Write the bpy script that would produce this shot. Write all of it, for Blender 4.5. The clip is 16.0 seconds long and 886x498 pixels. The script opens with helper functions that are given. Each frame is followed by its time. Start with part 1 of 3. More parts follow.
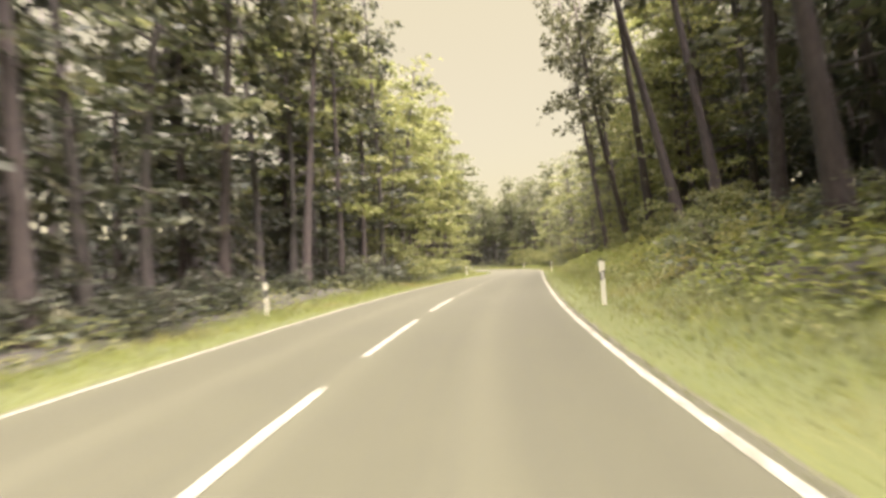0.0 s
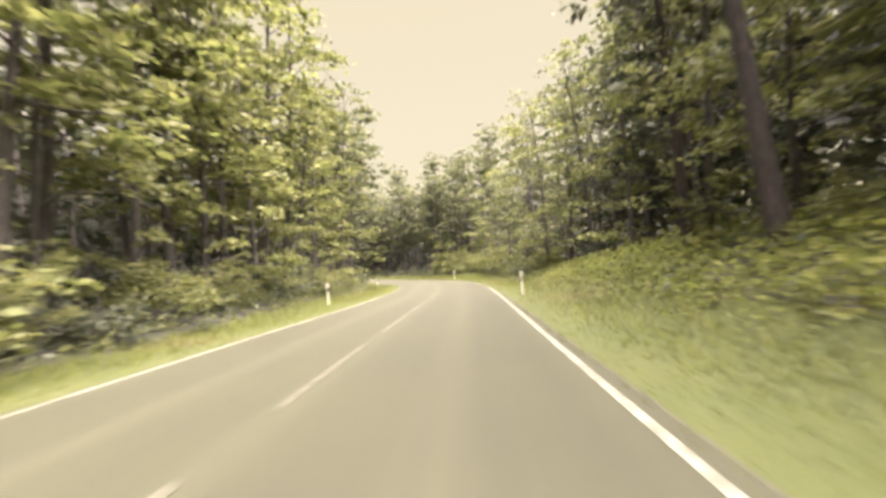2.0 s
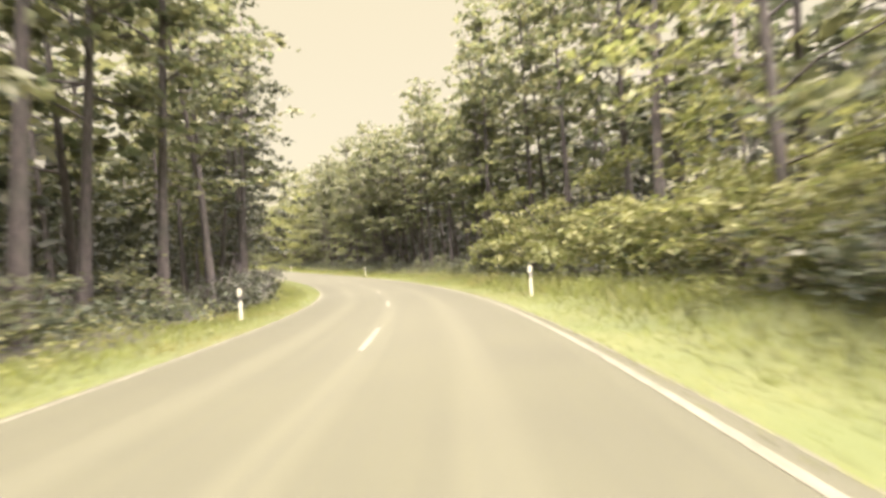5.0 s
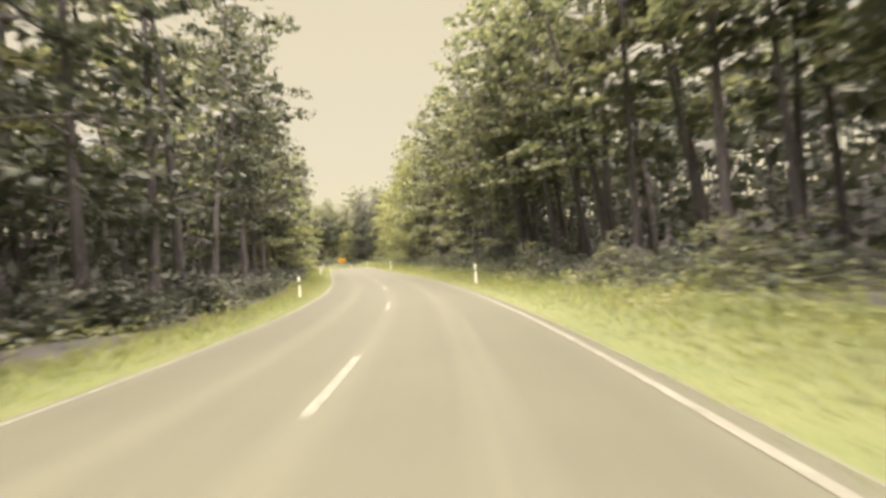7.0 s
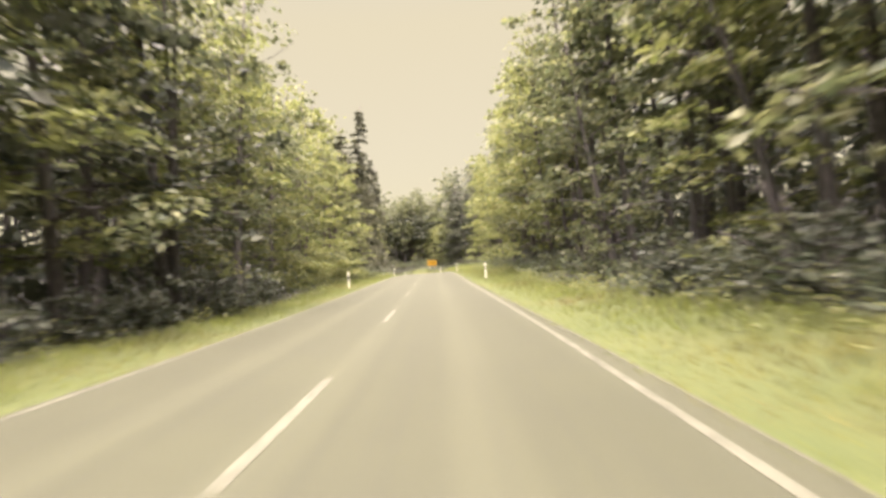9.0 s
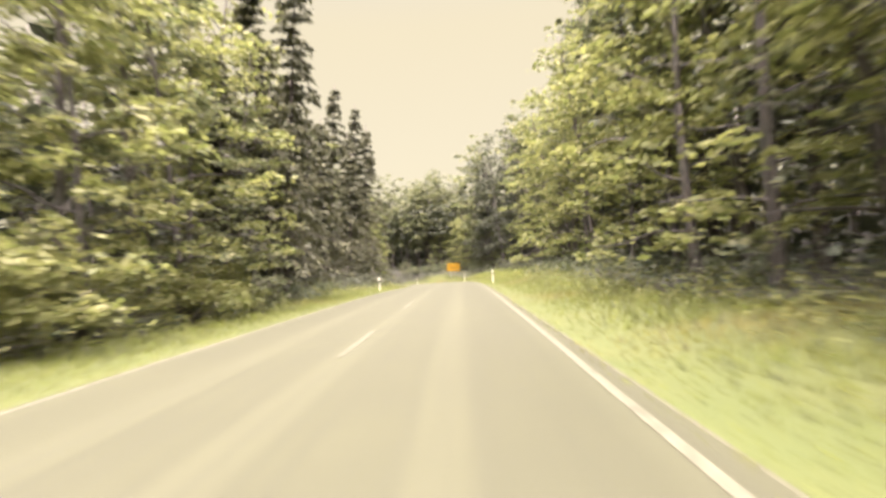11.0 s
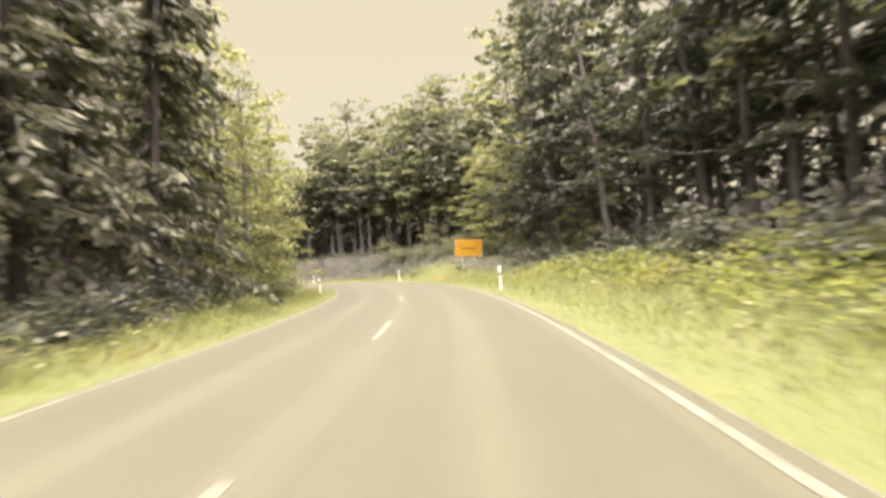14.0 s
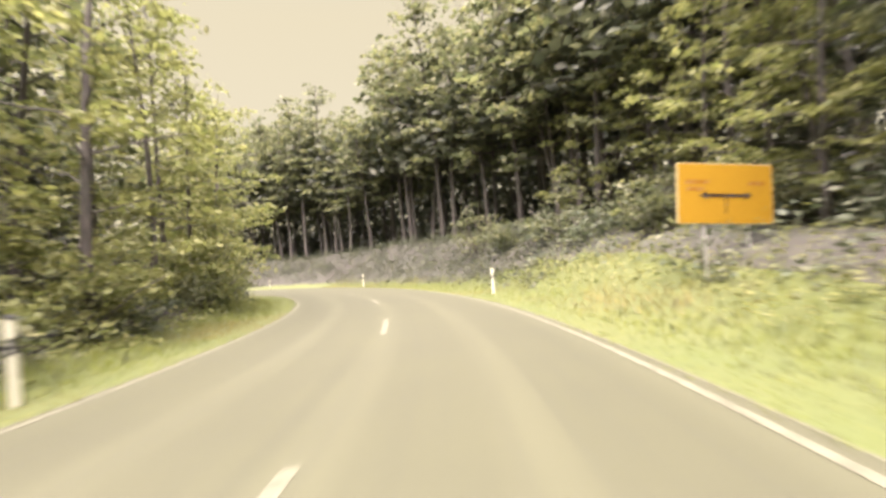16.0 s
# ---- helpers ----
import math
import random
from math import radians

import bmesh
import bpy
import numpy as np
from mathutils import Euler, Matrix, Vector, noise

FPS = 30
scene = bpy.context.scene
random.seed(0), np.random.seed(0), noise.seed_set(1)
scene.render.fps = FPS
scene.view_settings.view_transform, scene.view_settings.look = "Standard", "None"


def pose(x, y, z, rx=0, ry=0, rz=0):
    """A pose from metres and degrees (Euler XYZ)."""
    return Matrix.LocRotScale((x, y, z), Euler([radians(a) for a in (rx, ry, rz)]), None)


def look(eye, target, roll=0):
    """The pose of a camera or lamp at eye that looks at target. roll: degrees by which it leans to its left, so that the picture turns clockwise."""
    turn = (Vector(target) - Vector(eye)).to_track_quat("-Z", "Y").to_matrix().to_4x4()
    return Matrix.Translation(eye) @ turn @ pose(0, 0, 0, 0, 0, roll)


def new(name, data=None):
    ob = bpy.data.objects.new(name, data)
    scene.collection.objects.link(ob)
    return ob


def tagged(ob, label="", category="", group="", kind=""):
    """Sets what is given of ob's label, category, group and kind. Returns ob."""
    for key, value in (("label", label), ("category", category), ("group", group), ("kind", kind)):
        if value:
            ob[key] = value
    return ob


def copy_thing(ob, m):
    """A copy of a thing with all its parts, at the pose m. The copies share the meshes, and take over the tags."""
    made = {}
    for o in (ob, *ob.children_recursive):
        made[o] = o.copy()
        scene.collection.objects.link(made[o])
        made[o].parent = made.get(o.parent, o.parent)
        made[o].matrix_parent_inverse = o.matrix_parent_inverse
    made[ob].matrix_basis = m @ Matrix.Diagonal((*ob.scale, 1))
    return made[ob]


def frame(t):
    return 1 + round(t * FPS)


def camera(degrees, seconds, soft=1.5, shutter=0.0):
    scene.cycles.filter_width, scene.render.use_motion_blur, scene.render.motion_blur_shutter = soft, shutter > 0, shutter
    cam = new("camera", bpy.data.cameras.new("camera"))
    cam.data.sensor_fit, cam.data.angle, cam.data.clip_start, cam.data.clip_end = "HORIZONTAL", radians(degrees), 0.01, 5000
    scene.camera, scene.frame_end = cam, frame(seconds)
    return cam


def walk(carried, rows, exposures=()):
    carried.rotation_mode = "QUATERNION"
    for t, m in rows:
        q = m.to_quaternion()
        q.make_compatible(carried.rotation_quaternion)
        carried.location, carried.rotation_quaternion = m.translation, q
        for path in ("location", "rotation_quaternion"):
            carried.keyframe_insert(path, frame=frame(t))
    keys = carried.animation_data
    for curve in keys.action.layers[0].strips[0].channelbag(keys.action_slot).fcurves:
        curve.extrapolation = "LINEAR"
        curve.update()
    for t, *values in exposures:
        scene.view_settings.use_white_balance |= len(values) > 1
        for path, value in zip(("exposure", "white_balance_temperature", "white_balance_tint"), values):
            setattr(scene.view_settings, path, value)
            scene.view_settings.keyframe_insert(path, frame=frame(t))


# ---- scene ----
# A drive along a winding country road through a mixed forest.
cam = camera(81.97, 16.0, soft=3.2, shutter=0.45)
ROLL = -4.23
PATH = [  # seconds, x, y, z, heading, pitch
    (0.0, 1.619, 0.000, 1.205, 2.46, -0.10),
    (0.5, 1.986, 7.514, 1.005, -1.84, 0.26),
    (1.0, 2.788, 15.042, 0.798, -4.69, 0.59),
    (1.5, 3.819, 22.583, 0.553, -5.40, 0.42),
    (2.0, 4.848, 30.091, 0.270, -5.48, 0.01),
    (2.5, 5.906, 37.493, -0.035, -5.95, -0.32),
    (3.0, 6.981, 44.793, -0.350, -6.19, -0.16),
    (3.5, 7.936, 52.087, -0.677, -5.53, -0.29),
    (4.0, 8.770, 59.441, -0.993, -3.97, -0.30),
    (4.5, 9.361, 66.860, -1.294, -1.48, -0.32),
    (5.0, 9.593, 74.335, -1.585, 1.80, -0.50),
    (5.5, 9.400, 81.863, -1.886, 5.69, -0.72),
    (6.0, 8.703, 89.624, -2.209, 9.51, -0.34),
    (6.5, 7.367, 97.612, -2.521, 13.73, 0.51),
    (7.0, 5.428, 105.638, -2.776, 17.77, 0.46),
    (7.5, 2.922, 113.519, -2.968, 21.66, 0.68),
    (8.0, -0.101, 121.227, -3.098, 25.41, 1.21),
    (8.5, -3.472, 128.677, -3.166, 27.71, 1.72),
    (9.0, -7.065, 135.791, -3.195, 29.54, 1.66),
    (9.5, -10.786, 142.649, -3.202, 31.18, 1.80),
    (10.0, -14.633, 149.415, -3.187, 32.15, 1.97),
    (10.5, -18.542, 156.140, -3.147, 32.42, 2.14),
    (11.0, -22.452, 162.869, -3.082, 32.32, 2.29),
    (11.5, -26.357, 169.597, -3.017, 32.23, 2.06),
    (12.0, -30.206, 176.195, -2.982, 32.45, 1.78),
    (12.5, -33.958, 182.644, -2.976, 32.53, 1.38),
    (13.0, -37.817, 188.927, -3.011, 32.45, 1.05),
    (13.5, -41.697, 195.198, -3.091, 32.75, 1.15),
    (14.0, -45.642, 201.436, -3.209, 34.49, 0.63),
    (14.5, -49.654, 207.529, -3.336, 36.83, 1.01),
    (15.0, -53.835, 213.269, -3.467, 40.02, 0.53),
    (15.5, -58.225, 218.582, -3.600, 43.55, 0.42),
    (16.0, -62.807, 223.434, -3.733, 47.20, 0.75),
]
walk(cam, [(t, pose(x, y, z, 90 + p, 0, h) @ pose(0, 0, 0, 0, 0, ROLL)) for t, x, y, z, h, p in PATH],
     exposures=[(t, 3.28 + e, 5250, 46) for t, e in ((0, -0.05), (1.5, -0.05), (2.5, 0.13), (3.5, 0.13), (5.5, 0.1), (6.5, -0.12), (8.5, -0.12), (11.5, 0.08), (13, 0.05), (14.5, -0.08), (16, -0.05))])

# ---- world and sun ----
SUN_ELEV, SUN_TURN = 74.0, 150.0
world = bpy.data.worlds.new("sky")
world.use_nodes = True
scene.world = world
wn = world.node_tree
sky = wn.nodes.new("ShaderNodeTexSky")
sky.sky_type = "NISHITA"
sky.sun_disc = False
sky.sun_elevation, sky.sun_rotation = radians(SUN_ELEV), radians(SUN_TURN)
sky.air_density, sky.dust_density, sky.ozone_density = 1.4, 2.0, 3.0
back = wn.nodes["Background"]
haze = wn.nodes.new("ShaderNodeMix")  # thin warm cloud veils the blue
haze.data_type = "RGBA"
haze.inputs[7].default_value = (4.5, 3.92, 1.15, 1)
up = wn.nodes.new("ShaderNodeSeparateXYZ")  # the veil thins from the horizon to the zenith
wn.links.new(wn.nodes.new("ShaderNodeTexCoord").outputs["Generated"], up.inputs[0])
thin = wn.nodes.new("ShaderNodeMapRange")
thin.interpolation_type = "SMOOTHSTEP"
for socket, v in zip(("From Min", "From Max", "To Min", "To Max"), (0.42, 0.95, 0.85, 0.0)):
    thin.inputs[socket].default_value = v
wn.links.new(up.outputs[2], thin.inputs[0])
wn.links.new(thin.outputs[0], haze.inputs[0])
wn.links.new(sky.outputs[0], haze.inputs[6])
wn.links.new(haze.outputs[2], back.inputs[0])
back.inputs[1].default_value = 0.0225

sun_data = bpy.data.lights.new("sun", "SUN")
sun_data.energy, sun_data.angle, sun_data.color = 5.0, radians(55), (1.0, 0.87, 0.48)
sun = new("sun", sun_data)
reach = math.cos(radians(SUN_ELEV))
sun.matrix_world = look((math.sin(radians(SUN_TURN)) * reach * 100, math.cos(radians(SUN_TURN)) * reach * 100,
                         math.sin(radians(SUN_ELEV)) * 100), (0, 0, 0))


# ---- materials ----
def material(name, rough=0.8):
    m = bpy.data.materials.new(name)
    m.use_nodes = True
    p = m.node_tree.nodes["Principled BSDF"]
    p.inputs["Roughness"].default_value = rough
    return m, m.node_tree, p


def noise_node(nt, scale, detail=4.0, vector=None):
    n = nt.nodes.new("ShaderNodeTexNoise")
    n.inputs["Scale"].default_value, n.inputs["Detail"].default_value = scale, detail
    if vector is None:
        vector = nt.nodes.new("ShaderNodeTexCoord").outputs["Object"]
    nt.links.new(vector, n.inputs["Vector"])
    return n


def ramp(nt, value, *stops):
    r = nt.nodes.new("ShaderNodeValToRGB")
    while len(r.color_ramp.elements) < len(stops):
        r.color_ramp.elements.new(0.5)
    for e, (at, c) in zip(r.color_ramp.elements, stops):
        e.position, e.color = at, (*c, 1)
    nt.links.new(value, r.inputs[0])
    return r.outputs[0]


def blend(nt, fac, a, b, mode="MIX"):
    n = nt.nodes.new("ShaderNodeMix")
    n.data_type, n.blend_type = "RGBA", mode
    for socket, v in ((n.inputs[0], fac), (n.inputs[6], a), (n.inputs[7], b)):
        if isinstance(v, (int, float)):
            socket.default_value = v
        elif isinstance(v, tuple):
            socket.default_value = (*v, 1)
        else:
            nt.links.new(v, socket)
    return n.outputs[2]


def relief(nt, p, height, strength, distance):
    b = nt.nodes.new("ShaderNodeBump")
    b.inputs["Strength"].default_value, b.inputs["Distance"].default_value = strength, distance
    nt.links.new(height, b.inputs["Height"])
    nt.links.new(b.outputs[0], p.inputs["Normal"])


def two_scale(name, c1, c2, c3, fine, coarse, rough=0.85, bump=0.4, depth=0.01):
    m, nt, p = material(name, rough)
    f, c = noise_node(nt, fine, 5), noise_node(nt, coarse, 3)
    col = blend(nt, ramp(nt, c.outputs[0], (0.35, (0, 0, 0)), (0.65, (1, 1, 1))), c1, c2)
    col = blend(nt, ramp(nt, f.outputs[0], (0.42, (0, 0, 0)), (0.62, (1, 1, 1))), col, c3)
    nt.links.new(col, p.inputs["Base Color"])
    relief(nt, p, f.outputs[0], bump, depth)
    return m


def asphalt_material():
    m, nt, p = material("asphalt", 0.62)
    uv = nt.nodes.new("ShaderNodeUVMap").outputs[0]
    sep = nt.nodes.new("ShaderNodeSeparateXYZ")
    nt.links.new(uv, sep.inputs[0])
    grain, patch = noise_node(nt, 160, 3), noise_node(nt, 0.7, 4)
    col = ramp(nt, grain.outputs[0], (0.3, (0.0265, 0.0275, 0.0128)), (0.7, (0.047, 0.0485, 0.0233)))
    col = blend(nt, ramp(nt, patch.outputs[0], (0.35, (0, 0, 0)), (0.7, (0.5, 0.5, 0.5))), col, (0.031, 0.032, 0.0165))
    # darker polished wheel tracks along the lanes
    wave = nt.nodes.new("ShaderNodeMath")
    wave.operation = "MULTIPLY"
    wave.inputs[1].default_value = 2 * math.pi / 1.52
    nt.links.new(sep.outputs[0], wave.inputs[0])
    cos = nt.nodes.new("ShaderNodeMath")
    cos.operation = "COSINE"
    nt.links.new(wave.outputs[0], cos.inputs[0])
    track = ramp(nt, cos.outputs[0], (0.2, (0, 0, 0)), (1.0, (0.35, 0.35, 0.35)))
    col = blend(nt, track, col, (0.0535, 0.055, 0.0285))
    # long drag streaks
    mp = nt.nodes.new("ShaderNodeMapping")
    mp.inputs["Scale"].default_value = (3.0, 0.05, 1)
    nt.links.new(uv, mp.inputs[0])
    streak = noise_node(nt, 2.0, 4, mp.outputs[0])
    col = blend(nt, ramp(nt, streak.outputs[0], (0.45, (0, 0, 0)), (0.75, (0.4, 0.4, 0.4))), col, (0.028, 0.029, 0.0155))
    nt.links.new(col, p.inputs["Base Color"])
    relief(nt, p, grain.outputs[0], 0.5, 0.006)
    return m


def paint_material(name, bare, full):
    m, nt, p = material(name, 0.6)
    n, g = noise_node(nt, 9, 6), noise_node(nt, 140, 2)
    worn = ramp(nt, n.outputs[0], (0.36, bare), (0.58, full))
    nt.links.new(worn, p.inputs["Base Color"])
    relief(nt, p, g.outputs[0], 0.4, 0.003)
    return m


def leaf_material(name, dark, mid, light, glow=0.4, dry=None, lawn=False):
    """Thin leaves: a diffuse, slightly glossy face that lets part of the light through."""
    m, nt, p = material(name, 0.5)
    p.inputs["Specular IOR Level"].default_value = 0.22
    rnd = nt.nodes.new("ShaderNodeNewGeometry").outputs["Random Per Island"]
    big = noise_node(nt, 0.45, 2)
    col = ramp(nt, rnd, (0.0, dark), (0.55, mid), (1.0, light))
    col = blend(nt, ramp(nt, big.outputs[0], (0.38, (0, 0, 0)), (0.68, (0.55, 0.55, 0.55))), col, dark)
    if dry:  # withered patches, a few metres across
        col = blend(nt, ramp(nt, noise_node(nt, 0.22, 5).outputs[0], (0.54, (0, 0, 0)), (0.72, (0.6, 0.6, 0.6))), col, dry)
    nt.links.new(col, p.inputs["Base Color"])
    if lawn:  # shading normals are turned upward, brightening the blades like level ground
        face = nt.nodes.new("ShaderNodeVectorMath")
        face.operation = "MULTIPLY_ADD"
        nt.links.new(nt.nodes.new("ShaderNodeNewGeometry").outputs["Normal"], face.inputs[0])
        face.inputs[1].default_value, face.inputs[2].default_value = (0.4, 0.4, 0.4), (0, 0, 0.9)
        upturned = nt.nodes.new("ShaderNodeVectorMath")
        upturned.operation = "NORMALIZE"
        nt.links.new(face.outputs[0], upturned.inputs[0])
        nt.links.new(upturned.outputs[0], p.inputs["Normal"])
    tr = nt.nodes.new("ShaderNodeBsdfTranslucent")
    thin = blend(nt, 1.0, col, (1.0, 1.04, 0.76), "MULTIPLY")
    nt.links.new(thin, tr.inputs[0])
    mix = nt.nodes.new("ShaderNodeMixShader")
    mix.inputs[0].default_value = glow
    nt.links.new(p.outputs[0], mix.inputs[1])
    nt.links.new(tr.outputs[0], mix.inputs[2])
    nt.links.new(mix.outputs[0], nt.nodes["Material Output"].inputs[0])
    return m


def bark_material(name, a, b, c):
    m, nt, p = material(name, 0.9)
    mp = nt.nodes.new("ShaderNodeMapping")
    mp.inputs["Scale"].default_value = (1, 1, 0.22)
    nt.links.new(nt.nodes.new("ShaderNodeTexCoord").outputs["Object"], mp.inputs[0])
    f, g = noise_node(nt, 16, 5, mp.outputs[0]), noise_node(nt, 1.1, 3)
    col = ramp(nt, f.outputs[0], (0.35, a), (0.65, b))
    col = blend(nt, ramp(nt, g.outputs[0], (0.45, (0, 0, 0)), (0.7, (0.6, 0.6, 0.6))), col, c)
    nt.links.new(col, p.inputs["Base Color"])
    relief(nt, p, f.outputs[0], 0.8, 0.03)
    return m


def plain(name, color, rough, metal=0.0, dirt=(0.3, 0.28, 0.22), gloss=0.5):
    m, nt, p = material(name, rough)
    n = noise_node(nt, 14, 5)
    col = blend(nt, ramp(nt, n.outputs[0], (0.5, (0, 0, 0)), (0.8, (0.4, 0.4, 0.4))), color, dirt)
    nt.links.new(col, p.inputs["Base Color"])
    p.inputs["Metallic"].default_value = metal
    p.inputs["Specular IOR Level"].default_value = gloss
    return m


ASPHALT = asphalt_material()
PAINT = paint_material("road_paint", (0.075, 0.075, 0.050), (0.20, 0.20, 0.15))
FAINT = paint_material("weathered_road_paint", (0.050, 0.050, 0.032), (0.095, 0.095, 0.064))
WORN = paint_material("worn_road_paint", (0.040, 0.040, 0.023), (0.075, 0.075, 0.048))
VERGE = two_scale("verge_turf", (0.046, 0.058, 0.008), (0.060, 0.066, 0.011), (0.038, 0.050, 0.007), 22, 0.5)
LITTER = two_scale("forest_floor", (0.026, 0.023, 0.020), (0.024, 0.028, 0.018), (0.038, 0.034, 0.027), 9, 0.35)
MEADOW = two_scale("far_meadow", (0.022, 0.030, 0.012), (0.034, 0.042, 0.018), (0.016, 0.022, 0.010), 0.9, 0.02)
GRIT = two_scale("gravel_shoulder", (0.046, 0.046, 0.025), (0.044, 0.050, 0.018), (0.062, 0.060, 0.038), 60, 1.2)
GRASS = leaf_material("grass_blades", (0.063, 0.079, 0.0078), (0.078, 0.091, 0.0098), (0.097, 0.102, 0.017), 0.2, (0.125, 0.090, 0.028), True)
LEAF = leaf_material("broad_leaves", (0.074, 0.090, 0.052), (0.136, 0.144, 0.074), (0.220, 0.215, 0.108), 0.48)
# pale yellow-green leaves; on bright stretches the colour also holds their light
LEAF_LIGHT = leaf_material("pale_lit_leaves", (0.125, 0.145, 0.050), (0.196, 0.204, 0.074), (0.252, 0.250, 0.105), 0.48)
# a darker copy of LEAF: the wood's shade is put into the colour
LEAF_DARK = leaf_material("painted_shade_leaves", (0.046, 0.054, 0.039), (0.071, 0.078, 0.053), (0.109, 0.111, 0.070), 0.35)
NEEDLE = leaf_material("needles", (0.051, 0.056, 0.034), (0.084, 0.087, 0.046), (0.126, 0.123, 0.064), 0.35)
# brighter bramble green with sunlight painted in, plus real withered patches
BANK = leaf_material("painted_sunlit_bank_leaves", (0.085, 0.106, 0.016), (0.118, 0.138, 0.022), (0.170, 0.172, 0.042), 0.32, (0.180, 0.130, 0.040), True)
BRAMBLE = leaf_material("bramble_leaves", (0.065, 0.082, 0.054), (0.105, 0.120, 0.074), (0.170, 0.170, 0.110), 0.4)
BARK = bark_material("grey_bark", (0.042, 0.037, 0.034), (0.098, 0.086, 0.076), (0.055, 0.060, 0.042))
BARK_PINE = bark_material("pine_bark", (0.028, 0.023, 0.021), (0.070, 0.056, 0.047), (0.05, 0.044, 0.038))
WHITE = plain("white_plastic", (0.44, 0.44, 0.34), 0.5, gloss=0.35)
BLACK = plain("black_plastic", (0.02, 0.02, 0.022), 0.5, dirt=(0.06, 0.055, 0.05))
REFLECT = plain("reflector_glass", (0.36, 0.36, 0.32), 0.15)
YELLOW = plain("yellow_sheet", (0.275, 0.158, 0.001), 0.6, dirt=(0.25, 0.132, 0.002), gloss=0.15)
BORDER = plain("pale_border", (0.36, 0.31, 0.16), 0.5, gloss=0.2)
INK = plain("dark_print", (0.02, 0.013, 0.012), 0.6, gloss=0.15)
FADED = plain("faded_print", (0.225, 0.105, 0.003), 0.6, gloss=0.15)
PALE_WOOD = plain("bleached_wood", (0.38, 0.34, 0.26), 0.8, dirt=(0.2, 0.17, 0.12))
ZINC = plain("galvanised_steel", (0.48, 0.48, 0.46), 0.45, 0.7)


# ---- mesh helpers ----
def mesh(name, verts, faces, mats, index=None, smooth=False):
    me = bpy.data.meshes.new(name)
    me.from_pydata([tuple(v) for v in verts], [], faces)
    for m in mats:
        me.materials.append(m)
    if index is not None:
        me.polygons.foreach_set("material_index", index)
    if smooth:
        me.polygons.foreach_set("use_smooth", [True] * len(me.polygons))
    me.update()
    return me


def part(name, me, parent, label=""):
    ob = new(name, me)
    ob.parent = parent
    return tagged(ob, label=label)


def from_bm(name, bm, mat):
    me = bpy.data.meshes.new(name)
    bm.to_mesh(me)
    bm.free()
    me.materials.append(mat)
    return me


def quads(name, at, along, side, mat):
    """Leaves: one folded diamond for each place, with its length and half-width as vectors."""
    n = len(at)
    up = np.cross(along, side)
    up /= np.linalg.norm(up, axis=1)[:, None] + 1e-9
    lift = up * np.linalg.norm(side, axis=1)[:, None] * 0.35
    v = np.empty((n, 4, 3))
    v[:, 0], v[:, 2] = at - along / 2, at + along / 2
    v[:, 1], v[:, 3] = at - side + lift, at + side + lift
    i = np.arange(n) * 4
    tri = np.concatenate([np.stack([i, i + 1, i + 2], 1), np.stack([i, i + 2, i + 3], 1)])
    return fast_mesh(name, v.reshape(-1, 3), tri, mat)


def fast_mesh(name, verts, tris, mat):
    me = bpy.data.meshes.new(name)
    me.vertices.add(len(verts))
    me.vertices.foreach_set("co", np.ascontiguousarray(verts, dtype=np.float32).ravel())
    me.loops.add(len(tris) * 3)
    me.loops.foreach_set("vertex_index", np.ascontiguousarray(tris, dtype=np.int32).ravel())
    me.polygons.add(len(tris))
    me.polygons.foreach_set("loop_start", np.arange(0, len(tris) * 3, 3, dtype=np.int32))
    me.materials.append(mat)
    me.update(calc_edges=True)
    return me


def unit(rng, n, flat=0.0):
    """Random directions; flat pulls them towards the level."""
    d = rng.normal(size=(n, 3))
    d[:, 2] *= 1 - flat
    return d / (np.linalg.norm(d, axis=1)[:, None] + 1e-9)


def leaves(name, rng, at, size, mat, flat=0.66):
    n = len(at)
    a = unit(rng, n, flat)
    b = np.cross(a, unit(rng, n) * (0.75, 0.75, 1.25))
    b /= np.linalg.norm(b, axis=1)[:, None] + 1e-9
    s = size * rng.uniform(0.6, 1.3, n)[:, None]
    return quads(name, at, a * s, b * s * 0.28, mat)


def tubes(name, lines, mat, main=7, thin=3):
    """Tapered, bent tubes: lines of (points, radii)."""
    verts, faces = [], []
    for pts, radii in lines:
        sides = main if max(radii) > 0.075 or len(lines) < 10 else thin
        ring = np.linspace(0, 2 * np.pi, sides, endpoint=False)
        pts = np.asarray(pts, float)
        way = np.gradient(pts, axis=0)
        way /= np.linalg.norm(way, axis=1)[:, None] + 1e-9
        base = len(verts)
        for p, w, r in zip(pts, way, radii):
            ref = np.array((1.0, 0, 0)) if abs(w[2]) > 0.7 else np.array((0, 0, 1.0))
            u = np.cross(w, ref)
            u /= np.linalg.norm(u)
            q = np.cross(w, u)
            verts += [p + r * (math.cos(k) * u + math.sin(k) * q) for k in ring]
        for j in range(len(pts) - 1):
            for k in range(sides):
                a, b = base + j * sides + k, base + j * sides + (k + 1) % sides
                faces.append((a, b, b + sides, a + sides))
        faces.append(tuple(range(base + (len(pts) - 1) * sides, base + len(pts) * sides)))
    return mesh(name, verts, faces, [mat], smooth=True)


